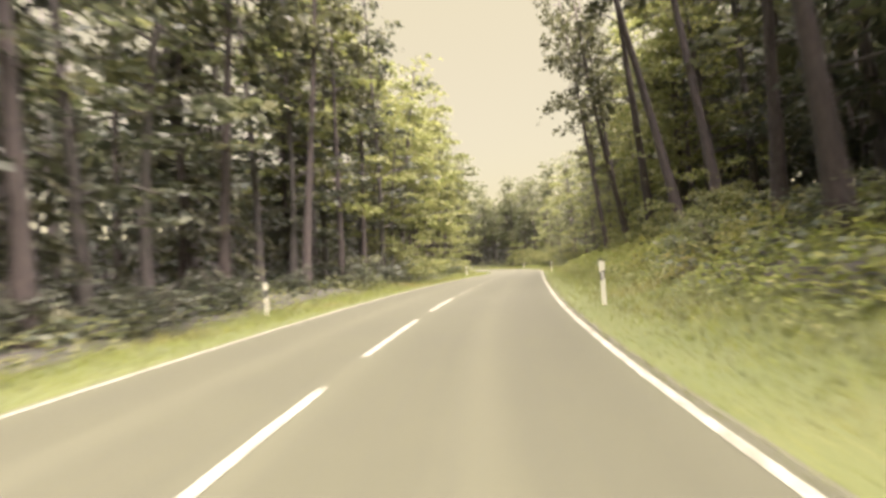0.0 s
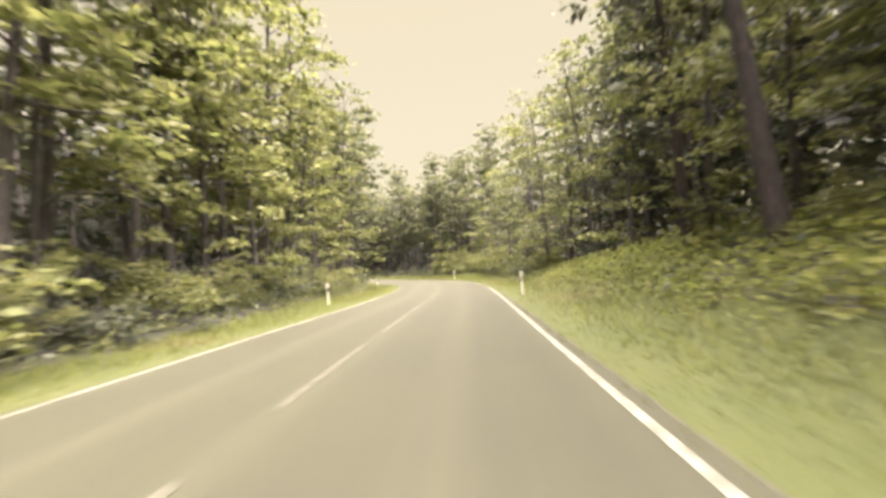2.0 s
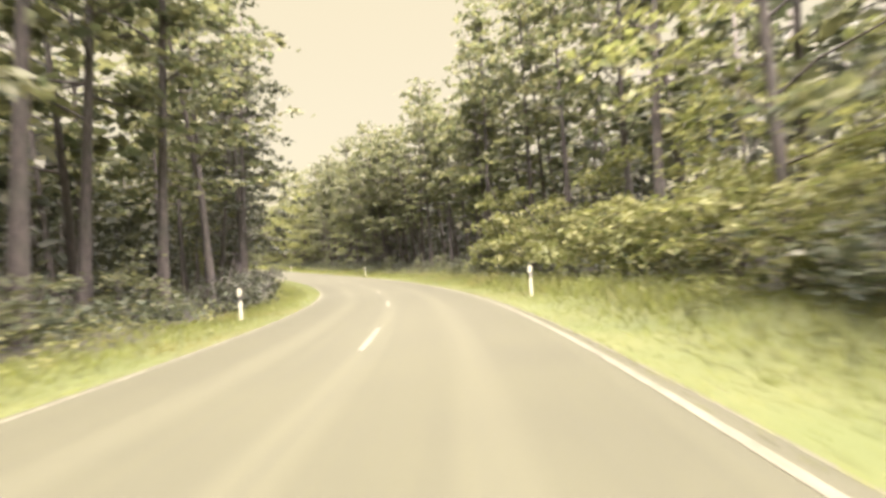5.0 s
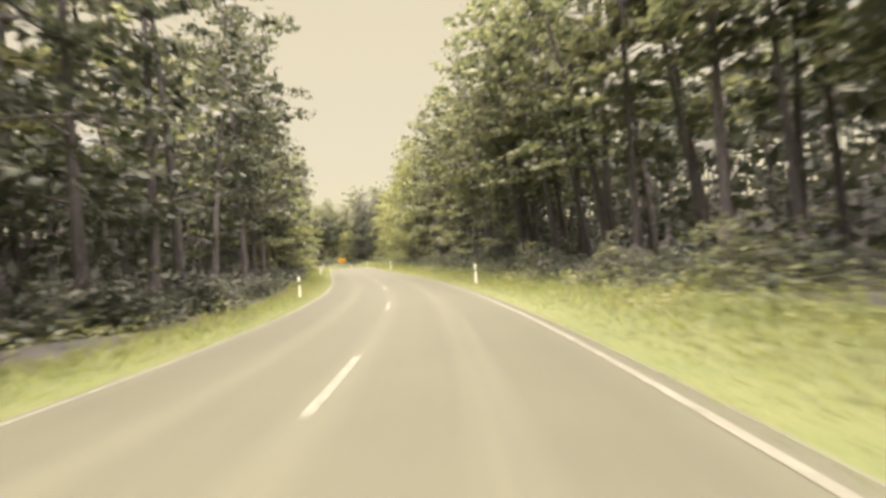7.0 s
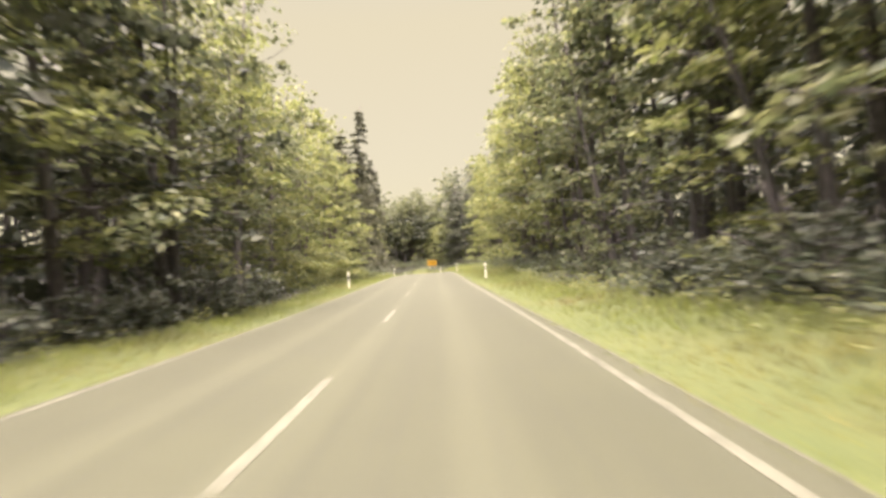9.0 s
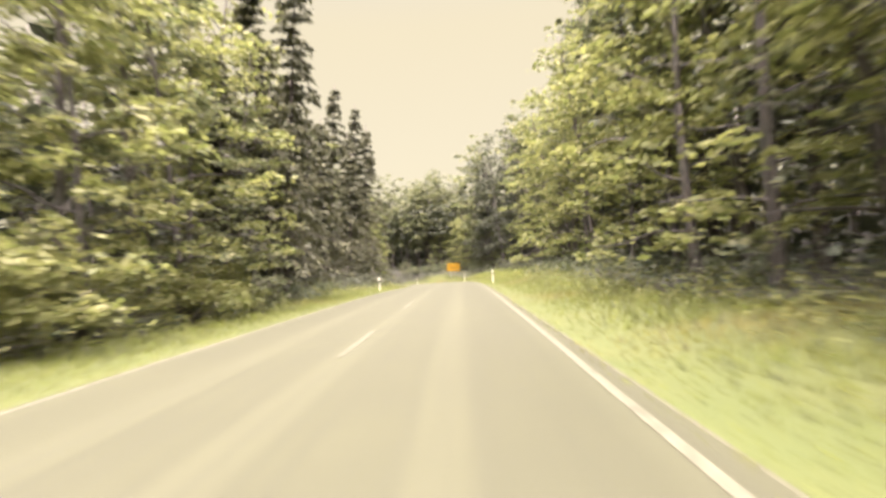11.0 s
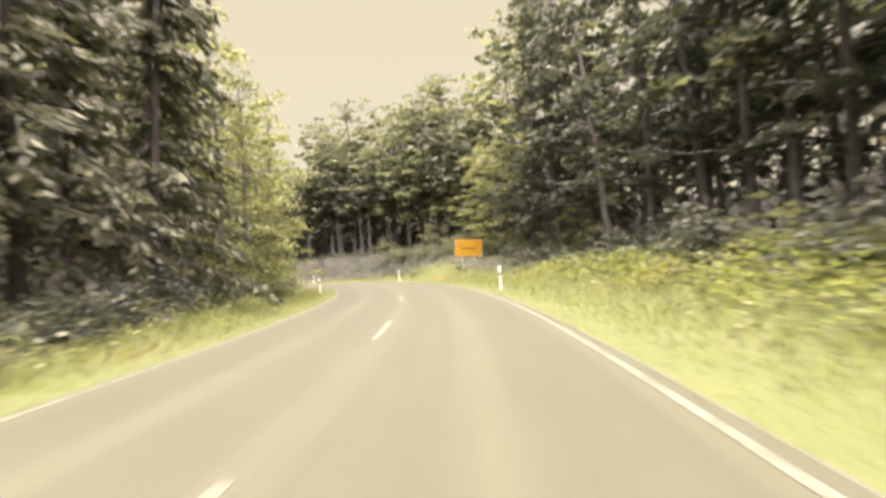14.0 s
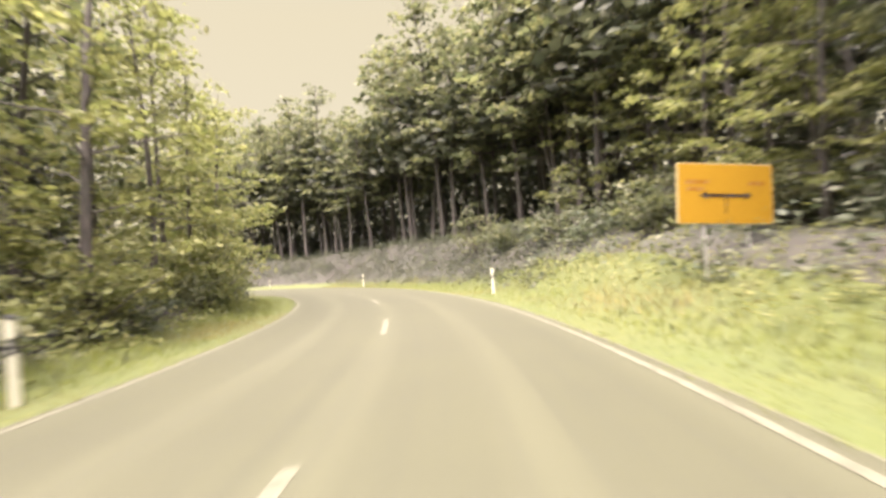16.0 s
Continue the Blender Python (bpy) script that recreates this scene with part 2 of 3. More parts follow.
# ---- the road's line: bend (1/100 m) every 8 m, slope (per cent) every 20 m ----
BEND = [-1.695, -1.264, -0.832, -0.426, -0.136, -0.064, -0.076, 0.040, 0.271, 0.516, 0.726, 0.884, 0.978, 0.971, 0.891, 0.848, 0.774, 0.619, 0.475, 0.370, 0.209, 0.036, -0.049, -0.035, -0.010, -0.015, 0.028, 0.090, 0.284, 0.691, 0.921, 0.999, 1.206, 1.395, 1.522, 1.636, 1.746, 1.800, 1.800, 1.800, 1.800, 1.800, 1.800, 1.800, 1.800, 1.800, 1.800, 1.800, 1.800]
SLOPE = [-2.659, -2.586, -3.951, -4.503, -3.883, -4.274, -2.369, -0.525, 0.175, 1.010, 0.043, -1.623, -1.931, -2.133, -1.759, -1.307, -1.082, -0.924, -0.824, -0.776]
HALF = 3.10
S = np.arange(-40, 331, 1.0)
_k = np.interp(S, -10 + 8.0 * np.arange(len(BEND)), BEND) / 100
_g = np.interp(S, -10 + 20.0 * np.arange(len(SLOPE)), SLOPE) / 100


def summed(a):
    c = np.concatenate([[0], np.cumsum((a[1:] + a[:-1]) / 2)])
    return c - np.interp(0, S, c)


HEAD = summed(_k)
LINE_X, LINE_Y, LINE_Z = summed(-np.sin(HEAD)), summed(np.cos(HEAD)), summed(_g)


def rise(s, o):
    """Height of the ground above the road's edge line, at s metres along and o metres to the right of the middle."""
    s, a = np.asarray(s, float), np.abs(o)
    right = np.asarray(o) > 0
    bank = np.where(right, np.interp(s, [-40, 0, 40, 60, 85, 180, 200, 245, 262, 276, 300], [1.6, 1.6, 1.6, 0.9, 0.3, 0.3, 0.6, 0.7, 2.2, 3.2, 3.2]),
                    np.interp(s, [-40, 0, 60, 100, 180, 230, 300], [0.25, 0.25, 0.5, 0.2, 0.2, 0.5, 0.8]))
    step = np.clip((a - 4.6) / 5.0, 0, 1)
    z = bank * step * step * (3 - 2 * step)
    # a hill added behind the trees to block the bright low sky
    hill = np.clip((a - 15) / 36.0, 0, 1)
    z = z + hill * hill * (3 - 2 * hill) * 6 - 0.07 * np.clip((a - 3.2) / 0.8, 0, 1)
    bumps = np.clip((a - 4.2) / 3, 0, 1)
    return z + bumps * (0.10 * np.sin(s * 0.9 + a * 1.3) * np.sin(a * 1.1 - s * 0.37) + 0.16 * np.sin(s * 0.21 + a * 0.45))


def place(s, o, z=0.0):
    """World points at s metres along the road, o to the right of its middle, z above the road's level there."""
    h = np.interp(s, S, HEAD)
    return np.stack(np.broadcast_arrays(np.interp(s, S, LINE_X) + o * np.cos(h), np.interp(s, S, LINE_Y) + o * np.sin(h),
                                        np.interp(s, S, LINE_Z) + z), -1)


def on_ground(s, o, z=0.0):
    return place(s, o, rise(s, o) + z)


def strip(name, s, offs, lift, mat, uv=False, shift=0.0):
    """A sheet along the road through the offsets given, moved sideways by shift."""
    offs = np.asarray(offs, float)
    v = place(s[:, None], offs[None, :] + (shift + 0 * s)[:, None], lift + 0 * offs[None, :]).reshape(-1, 3)
    m = len(offs)
    faces = [(i * m + j, i * m + j + 1, (i + 1) * m + j + 1, (i + 1) * m + j) for i in range(len(s) - 1) for j in range(m - 1)]
    me = mesh(name, v, faces, [mat], smooth=True)
    if uv:
        lay = me.uv_layers.new(name="UVMap")
        coord = np.stack(np.broadcast_arrays(offs[None, :], s[:, None]), -1).reshape(-1, 2)
        loops = np.empty(len(me.loops), np.int32)
        me.loops.foreach_get("vertex_index", loops)
        lay.data.foreach_set("uv", coord[loops].ravel())
    return me


def turf_width(s, o):
    """How far from the middle of the road the mown grass reaches."""
    return np.where(np.asarray(o) > 0, np.interp(s, [0, 30, 58, 70, 85, 170, 188, 232, 258, 268], [6.2, 6.5, 7.0, 6.8, 7.2, 6.6, 7.6, 7.8, 7.6, 5.6]),
                    np.interp(s, [0, 30, 60, 110, 180, 200, 260], [5.9, 5.7, 5.9, 5.6, 5.9, 6.6, 6.2]))


# ---- ground, road and markings ----
def build_ground():
    offs = np.concatenate([[-46, -40, -34, -28, -23, -19, -16, -13.5, -11.5], np.arange(-10, -3.6, 0.5), [-3.5, -3.3, -3.2, -2, 0, 2, 3.2, 3.3, 3.5], np.arange(4.0, 10.5, 0.5),
                           [11.5, 13.5, 16, 19, 23, 28, 34, 40, 48, 58, 72, 90]])
    s = S[::1]
    z = rise(s[:, None], offs[None, :]) - np.where(np.abs(offs) < 3.22, 0.06, 0.0)[None, :]
    v = place(s[:, None], offs[None, :], z).reshape(-1, 3)
    m = len(offs)
    faces, index = [], []
    for i in range(len(s) - 1):
        for j in range(m - 1):
            faces.append((i * m + j, i * m + j + 1, (i + 1) * m + j + 1, (i + 1) * m + j))
            mid = abs(offs[j] + offs[j + 1]) / 2
            index.append(1 if mid < 3.32 else 0 if mid < turf_width(s[i], offs[j]) else 2)
    # from the rim of the strip the sheet runs on to the horizon
    rows_n, n = len(s), len(v)
    rim = [i * m + m - 1 for i in range(rows_n)] + [(rows_n - 1) * m + j for j in range(m - 2, -1, -1)] + [i * m for i in range(rows_n - 2, -1, -1)] + list(range(1, m - 1))
    turn = math.radians(-60) + np.linspace(0, 2 * np.pi, len(rim), endpoint=False)
    far = np.stack([-20 + 2500 * np.cos(turn), 130 + 2500 * np.sin(turn), np.full(len(rim), -6.0)], 1)
    v = np.concatenate([v, far])
    for k in range(len(rim)):
        k2 = (k + 1) % len(rim)
        faces.append((rim[k], n + k, n + k2, rim[k2]))
        index.append(3)
    tagged(new("ground", mesh("ground", v, faces, [VERGE, GRIT, LITTER, MEADOW], index, True)),
           "grassy verge, gravel shoulder and leaf-littered forest floor", "ground", kind="structure")


build_ground()
road = tagged(new("road", strip("road", S, [-3.25, -2.2, -1.1, 0, 1.1, 2.2, 3.25], 0.0, ASPHALT, True)),
              "worn pale-grey asphalt country road with white markings", "road", kind="structure")
for side in (-1, 1):
    for a, b, mat in ((-40, 60, PAINT), (60, 330, FAINT)):
        run = np.arange(a, b + 0.5)
        inward = np.interp(run, (18, 45, 75, 110, 145, 185, 210), (0, -0.09, -0.06, -0.08, -0.14, -0.08, -0.05)) if side > 0 else 0.0  # the lane narrows a little after the first bend
        part("edge_line", strip("edge_line", run, [side * HALF - 0.048, side * HALF + 0.048], 0.005, mat, shift=inward), road,
             "solid white painted edge line" if mat is PAINT else "weathered white edge line")
DASHES = [(a, a + 4.0) for a in np.arange(-16, 42, 5.7)] + [(a, a + 2.9) for a in
         (46, 55, 64, 73, 82.5, 91.4, 100.7, 110.5, 120.7, 131.4, 141.5, 150, 159, 168, 177, 185.4, 196, 205.8, 214.7, 223.2, 233, 242.6, 252, 261, 270, 279, 288, 297)]
for a, b in DASHES:
    mat = WORN if 34 < a < 80 or 155 < a < 212 else PAINT if a < 14 else FAINT
    part("centre_dash", strip("centre_dash", np.linspace(a, b, 4), [-0.13, -0.01], 0.005, mat), road,
         "almost worn-off centre dash" if mat is WORN else "white painted centre dash")


# ---- roadside furniture ----
def delineator_post(round_glass):
    """White plastic guide post: a slanted head over a dark slanted band with reflectors, on a slimmer body."""
    thing = new("delineator_post")
    outline = [(-0.06, -0.035), (-0.045, -0.05), (0.045, -0.05), (0.06, -0.035), (0.028, 0.05), (-0.028, 0.05)]

    def prism(name, low, high, grow, mat, slant_low=0.0, slant_high=0.0):
        bm = bmesh.new()
        rings = []
        for z, sl in ((low, slant_low), (high, slant_high)):
            rings.append([bm.verts.new((x * grow, y * grow, z + sl * x / 0.06)) for x, y in outline])
        for k in range(6):
            bm.faces.new((rings[0][k], rings[0][(k + 1) % 6], rings[1][(k + 1) % 6], rings[1][k]))
        bm.faces.new(rings[1])
        bm.faces.new(rings[0][::-1])
        bmesh.ops.bevel(bm, geom=[e for e in bm.edges if abs(e.verts[0].co.z - e.verts[1].co.z) > 0.05], offset=0.006, segments=2, affect="EDGES")
        return part(name, from_bm(name, bm, mat), thing)

    prism("post_body", -0.25, 0.60, 0.98, WHITE, 0, 0.03)
    tagged(prism("head", 0.80, 1.035, 1.16, WHITE, 0.03, -0.02), label="pale head above the dark band")
    tagged(prism("cap", 1.037, 1.07, 1.20, BLACK, -0.02, -0.02), label="dark slanted cap")
    band = prism("band", 0.596, 0.804, 0.95, BLACK, 0.03, 0.03)
    tagged(band, label="black slanted band")
    if round_glass:
        for z in (0.655, 0.745):
            bm = bmesh.new()
            bmesh.ops.create_cone(bm, cap_ends=True, segments=16, radius1=0.028, radius2=0.026, depth=0.012,
                                  matrix=Matrix.Translation((0, -0.051, z)) @ Matrix.Rotation(math.pi / 2, 4, "X"))
            part("reflector", from_bm("reflector", bm, REFLECT), band, "small round reflector")
    else:
        bm = bmesh.new()
        bmesh.ops.create_cube(bm, size=1, matrix=Matrix.Translation((0, -0.051, 0.70)) @ Matrix.Diagonal((0.062, 0.012, 0.165, 1)))
        bmesh.ops.bevel(bm, geom=bm.edges[:], offset=0.004, segments=2, affect="EDGES")
        part("reflector", from_bm("reflector", bm, REFLECT), band, "pale rectangular reflector")
    return tagged(thing, "white plastic delineator post with black band and " + ("two round reflectors" if round_glass else "a rectangular reflector"),
                  "road post", "roadside posts")


def facing(s, o, z=0.0, turn=0.0, lean=0.0):
    p = on_ground(s, o, z)
    return pose(*[float(c) for c in p], lean, 0, math.degrees(float(np.interp(s, S, HEAD))) + turn)


POSTS = [(12.5, 4.06), (14.4, -5.35), (52.0, 3.96), (54.2, -4.86), (91.4, 4.72), (91.4, -4.68), (131.8, 4.58), (132.3, -4.30), (171, 4.4), (171, -4.3),
         (207.6, 4.09), (207.3, -4.30), (235.6, 4.14), (248.4, -4.12), (261.6, 4.49), (282.3, 4.25), (300, 4.3)]
models = {}
rng_p = np.random.default_rng(5)
for s, o in POSTS:
    m = facing(s, o, 0.0, rng_p.uniform(-6, 6), rng_p.uniform(-1, 1))
    if (o < 0) not in models:
        models[o < 0] = delineator_post(o < 0)
        models[o < 0].matrix_basis = m
    else:
        copy_thing(models[o < 0], m)


def bar(bm, x0, x1, z0, z1, y0, y1):
    bmesh.ops.create_cube(bm, size=1, matrix=Matrix.Translation(((x0 + x1) / 2, (y0 + y1) / 2, (z0 + z1) / 2)) @ Matrix.Diagonal((x1 - x0, y1 - y0, z1 - z0, 1)))


def direction_sign():
    thing = new("direction_sign")
    W, H, Z = 2.36, 1.36, 1.66
    bm = bmesh.new()
    bar(bm, -W / 2, W / 2, Z, Z + H, -0.02, 0.02)
    bmesh.ops.bevel(bm, geom=[e for e in bm.edges if abs(e.verts[0].co.y - e.verts[1].co.y) > 0.01], offset=0.03, segments=4, affect="EDGES")
    board = part("board", from_bm("board", bm, BORDER), thing, "yellow sign board with pale border")
    bm = bmesh.new()
    bar(bm, -W / 2 + 0.022, W / 2 - 0.022, Z + 0.022, Z + H - 0.022, -0.026, -0.0202)
    bmesh.ops.bevel(bm, geom=[e for e in bm.edges if abs(e.verts[0].co.y - e.verts[1].co.y) > 0.003], offset=0.02, segments=3, affect="EDGES")
    part("yellow_face", from_bm("yellow_face", bm, YELLOW), board, "plain yellow reflective face")
    bm = bmesh.new()
    mid = Z + 0.64
    bar(bm, -0.50, 0.50, mid - 0.038, mid + 0.038, -0.031, -0.0265)
    for side in (-1, 1):
        tri = [bm.verts.new((side * x, y, mid + z)) for y in (-0.031, -0.0265) for x, z in ((0.64, 0), (0.47, 0.09), (0.47, -0.09))]
        bm.faces.new(tri[:3]), bm.faces.new(tri[3:][::-1])
        for k in range(3):
            bm.faces.new((tri[k], tri[(k + 1) % 3], tri[3 + (k + 1) % 3], tri[3 + k]))
    bmesh.ops.recalc_face_normals(bm, faces=bm.faces[:])
    part("arrow", from_bm("arrow", bm, INK), board, "dark double-headed arrow")
    bm = bmesh.new()
    bar(bm, -0.014, 0.014, mid - 0.40, mid - 0.03, -0.030, -0.0265)
    part("stem", from_bm("stem", bm, INK), board, "thin dark stem line")
    for x0, x1, z in ((-0.98, -0.42, 0.30), (-0.94, -0.55, 0.14), (0.55, 0.98, 0.28)):
        bm = bmesh.new()
        bar(bm, x0, x1, mid + z - 0.045, mid + z + 0.045, -0.030, -0.0265)
        part("text_bar", from_bm("text_bar", bm, FADED), board, "faded unreadable line of writing")
    for x in (-0.55, 0.55):
        me = tubes("sign_post", [([(x, 0.06, -0.4), (x, 0.06, 1.2), (x, 0.06, Z + H - 0.1)], (0.038, 0.038, 0.038))], ZINC, 12)
        post = part("sign_post", me, thing, "galvanised steel tube post")
        for z in (Z + 0.25, Z + H - 0.25):
            bm = bmesh.new()
            bar(bm, x - 0.05, x + 0.05, z - 0.02, z + 0.02, 0.0205, 0.11)
            part("clamp", from_bm("clamp", bm, ZINC), post, "steel clamp")
    hub = Matrix.Translation((0, 0, Z + H / 2))
    board.matrix_basis = hub @ Matrix.Rotation(radians(3.8), 4, "Y") @ hub.inverted()  # the board hangs askew
    return tagged(thing, "yellow direction sign with double arrow, slightly askew on steel posts", "road sign")


direction_sign().matrix_basis = facing(253.0, 7.67, -float(rise(253.0, 7.67)), 4)


def fallen_branch():
    """Bleached broken branches in the grass."""
    thing = new("fallen_branch")
    for pts, r in (([(-0.5, 0, 0.20), (-0.1, 0.05, 0.27), (0.35, 0.0, 0.24), (0.6, -0.08, 0.30)], (0.07, 0.065, 0.055, 0.03)),
                   ([(-0.25, 0.1, 0.05), (0.1, 0.0, 0.12), (0.45, -0.12, 0.10)], (0.05, 0.045, 0.025)),
                   ([(-0.6, -0.15, 0.02), (-0.3, -0.1, 0.14), (-0.05, 0.03, 0.24)], (0.035, 0.04, 0.03))):
        part("branch", tubes("branch", [(pts, r)], PALE_WOOD, 8), thing)
    return tagged(thing, "bleached broken branches lying in the long grass", "branch")


fallen_branch().matrix_basis = facing(211.8, 7.9, 0.12, 8)


# ---- trees ----
def trunk_line(rng, height, radius, sway, n=9):
    z = np.linspace(-0.4, height, n)
    u = np.clip(z / height, 0, 1)
    bend = rng.normal(size=2) * sway
    phase = rng.uniform(0, 6)
    pts = np.stack([bend[0] * u ** 1.5 + 0.12 * sway * np.sin(5 * u + phase), bend[1] * u ** 1.5 + 0.12 * sway * np.cos(4 * u + phase), z], 1)
    r = radius * (1 - 0.86 * u) + 0.012
    r[0] *= 1.5
    r[1] *= 1.12
    return pts, r


def limb(rng, start, way, length, radius, droop=0.0, n=4):
    u = np.linspace(0, 1, n)[:, None]
    jig = rng.normal(size=(n, 3)) * 0.06 * length * u
    pts = start + way * length * u + np.array((0, 0, 1.0)) * (-droop * length) * u ** 2 + jig
    return pts, np.linspace(radius, 0.012, n)


def sprays(rng, limbs, count, spread, thick):
    """Places for leaves in layered sprays round the outer parts of the limbs."""
    out = []
    weight = np.array([np.linalg.norm(l[0][-1] - l[0][0]) for l in limbs])
    for (pts, _), n in zip(limbs, rng.multinomial(count, weight / weight.sum())):
        if not n:
            continue
        hubs = max(3, n // 58)
        u = rng.uniform(0.3, 1.1, hubs) * (len(pts) - 1)
        i = np.minimum(u.astype(int), len(pts) - 2)
        c = pts[i] + (pts[i + 1] - pts[i]) * (u - i)[:, None] + rng.normal(size=(hubs, 3)) * spread * (0.9, 0.9, 0.5)
        j = rng.integers(0, hubs, n)
        off = rng.normal(size=(n, 3)) * (0.33 * spread + 0.13, 0.33 * spread + 0.13, thick)
        off[:, 2] -= 0.28 * np.hypot(off[:, 0], off[:, 1])  # the sprays hang at their rims
        out.append(c[j] + off)
    return np.concatenate(out)


def finish(thing, bark_me, crown_me, label, category, group):
    part("trunk", bark_me, thing)
    part("crown", crown_me, thing)
    return tagged(thing, label, category, group)


def broadleaf(seed, height, clear, radius, spread, count, leaf, leaf_mat, label, girth=0.17):
    """A broad-leaved tree: leafy from the height 'clear' upwards."""
    rng = np.random.default_rng(seed)
    tp, tr = trunk_line(rng, height, girth, 0.7)
    limbs = []
    for k in range(22):
        u = (k + rng.uniform(0, 1)) / 22
        z = clear + (height - clear - 0.4) * u
        at = np.array([np.interp(z, tp[:, 2], tp[:, a]) for a in range(3)])
        az = k * 2.4 + rng.uniform(-0.5, 0.5)
        tilt = 0.15 + 0.9 * u + rng.uniform(-0.1, 0.2)
        way = np.array((math.cos(az) * math.cos(tilt), math.sin(az) * math.cos(tilt), math.sin(tilt)))
        reach = radius * (0.75 + 0.6 * math.sin(math.pi * min(1, 0.25 + 0.8 * u))) * rng.uniform(0.65, 1.05) * (0.55 if u > 0.9 else 0.8)
        limbs.append(limb(rng, at, way, reach, girth * 0.38 * (1 - 0.6 * u), 0.18))
    thing = new("broadleaf_tree")
    at = sprays(rng, limbs, count, spread, 0.085)
    return finish(thing, tubes("trunk", [(tp, tr)] + limbs, BARK, 6),
                  leaves("crown", rng, at, leaf, leaf_mat), label, "tree", "roadside broadleaf trees")


def pine(seed, height, clear, radius, count, label):
    rng = np.random.default_rng(seed)
    tp, tr = trunk_line(rng, height, 0.19, 0.9)
    limbs = []
    for k in range(16):
        u = (k + rng.uniform(0, 1)) / 16
        z = clear + (height - clear - 0.3) * u
        at = np.array([np.interp(z, tp[:, 2], tp[:, a]) for a in range(3)])
        az, tilt = k * 2.4 + rng.uniform(-0.4, 0.4), rng.uniform(-0.1, 0.5)
        way = np.array((math.cos(az) * math.cos(tilt), math.sin(az) * math.cos(tilt), math.sin(tilt)))
        limbs.append(limb(rng, at, way, radius * rng.uniform(0.6, 1.05) * (1.1 - 0.5 * u), 0.055, 0.05))
    for k in range(5):  # dead snags under the crown
        z = clear * rng.uniform(0.4, 0.95)
        at = np.array([np.interp(z, tp[:, 2], tp[:, a]) for a in range(3)])
        az = rng.uniform(0, 6.28)
        limbs.append(limb(rng, at, np.array((math.cos(az), math.sin(az), 0.1)), rng.uniform(0.4, 1.1), 0.03))
    thing = new("pine_tree")
    at = sprays(rng, limbs[:16], count, 0.45, 0.2)
    return finish(thing, tubes("trunk", [(tp, tr)] + limbs, BARK_PINE, 6),
                  leaves("crown", rng, at, 0.36, NEEDLE, 0.2), label, "tree", "roadside pines")


def spruce(seed, height, clear, radius, count, label):
    """A spruce: whorls of drooping boughs that shorten towards the top."""
    rng = np.random.default_rng(seed)
    tp, tr = trunk_line(rng, height, 0.16, 0.25)
    limbs = []
    z = clear
    while z < height - 0.4:
        u = (z - clear) / (height - clear)
        for k in range(5):
            az = rng.uniform(0, 6.28)
            way = np.array((math.cos(az), math.sin(az), 0.12))
            at = np.array([np.interp(z, tp[:, 2], tp[:, a]) for a in range(3)])
            limbs.append(limb(rng, at, way, radius * (1 - 0.88 * u) * rng.uniform(0.7, 1.1), 0.03, 0.35, 4))
        z += rng.uniform(0.5, 0.75)
    n_l = len(limbs)
    pick = rng.integers(0, n_l, count)
    u = rng.uniform(0.1, 1.05, count)
    at = np.empty((count, 3))
    along = np.empty((count, 3))
    for i in range(n_l):
        w = pick == i
        p = limbs[i][0]
        f = np.clip(u[w], 0, 1) * (len(p) - 1)
        j = np.minimum(f.astype(int), len(p) - 2)
        at[w] = p[j] + (p[j + 1] - p[j]) * (f - j)[:, None]
        along[w] = (p[-1] - p[0]) / (np.linalg.norm(p[-1] - p[0]) + 1e-9)
    cross = np.cross(along, (0, 0, 1.0))
    sway = rng.normal(size=count)
    at += cross * (0.16 * sway)[:, None] - np.array((0, 0, 1.0)) * (np.abs(rng.normal(size=count)) * 0.14)[:, None]
    hang = along * 0.6 + cross * (0.7 * np.sign(sway))[:, None] - np.array((0, 0, 1.0)) * rng.uniform(0.2, 0.9, count)[:, None]
    hang /= np.linalg.norm(hang, axis=1)[:, None]
    wide = np.cross(hang, unit(rng, count))
    wide /= np.linalg.norm(wide, axis=1)[:, None] + 1e-9
    size = rng.uniform(0.24, 0.48, count)[:, None]
    thing = new("spruce_tree")
    return finish(thing, tubes("trunk", [(tp, tr)] + limbs, BARK_PINE, 4),
                  quads("crown", at, hang * size, wide * size * 0.15, NEEDLE), label, "tree", "roadside spruces")


def bush(seed, height, radius, count, leaf, leaf_mat, label, group):
    rng = np.random.default_rng(seed)
    stems = []
    for k in range(9):
        az, tilt = rng.uniform(0, 6.28), rng.uniform(0.7, 1.45)
        way = np.array((math.cos(az) * math.cos(tilt), math.sin(az) * math.cos(tilt), math.sin(tilt)))
        reach = min(height / math.sin(tilt), radius / max(0.1, math.cos(tilt))) * rng.uniform(0.7, 1.0)
        stems.append(limb(rng, np.array((rng.normal() * 0.15, rng.normal() * 0.15, -0.15)), way, reach, 0.03, 0.12))
    at = sprays(rng, stems, count, 0.24 * radius + 0.12, 0.10)
    at[:, 2] = np.maximum(at[:, 2], 0.05)
    thing = new("bush")
    part("stem", tubes("stem", stems, BARK, 5), thing)
    part("foliage", leaves("foliage", rng, at, leaf, leaf_mat), thing)
    return tagged(thing, label, "bush", group)


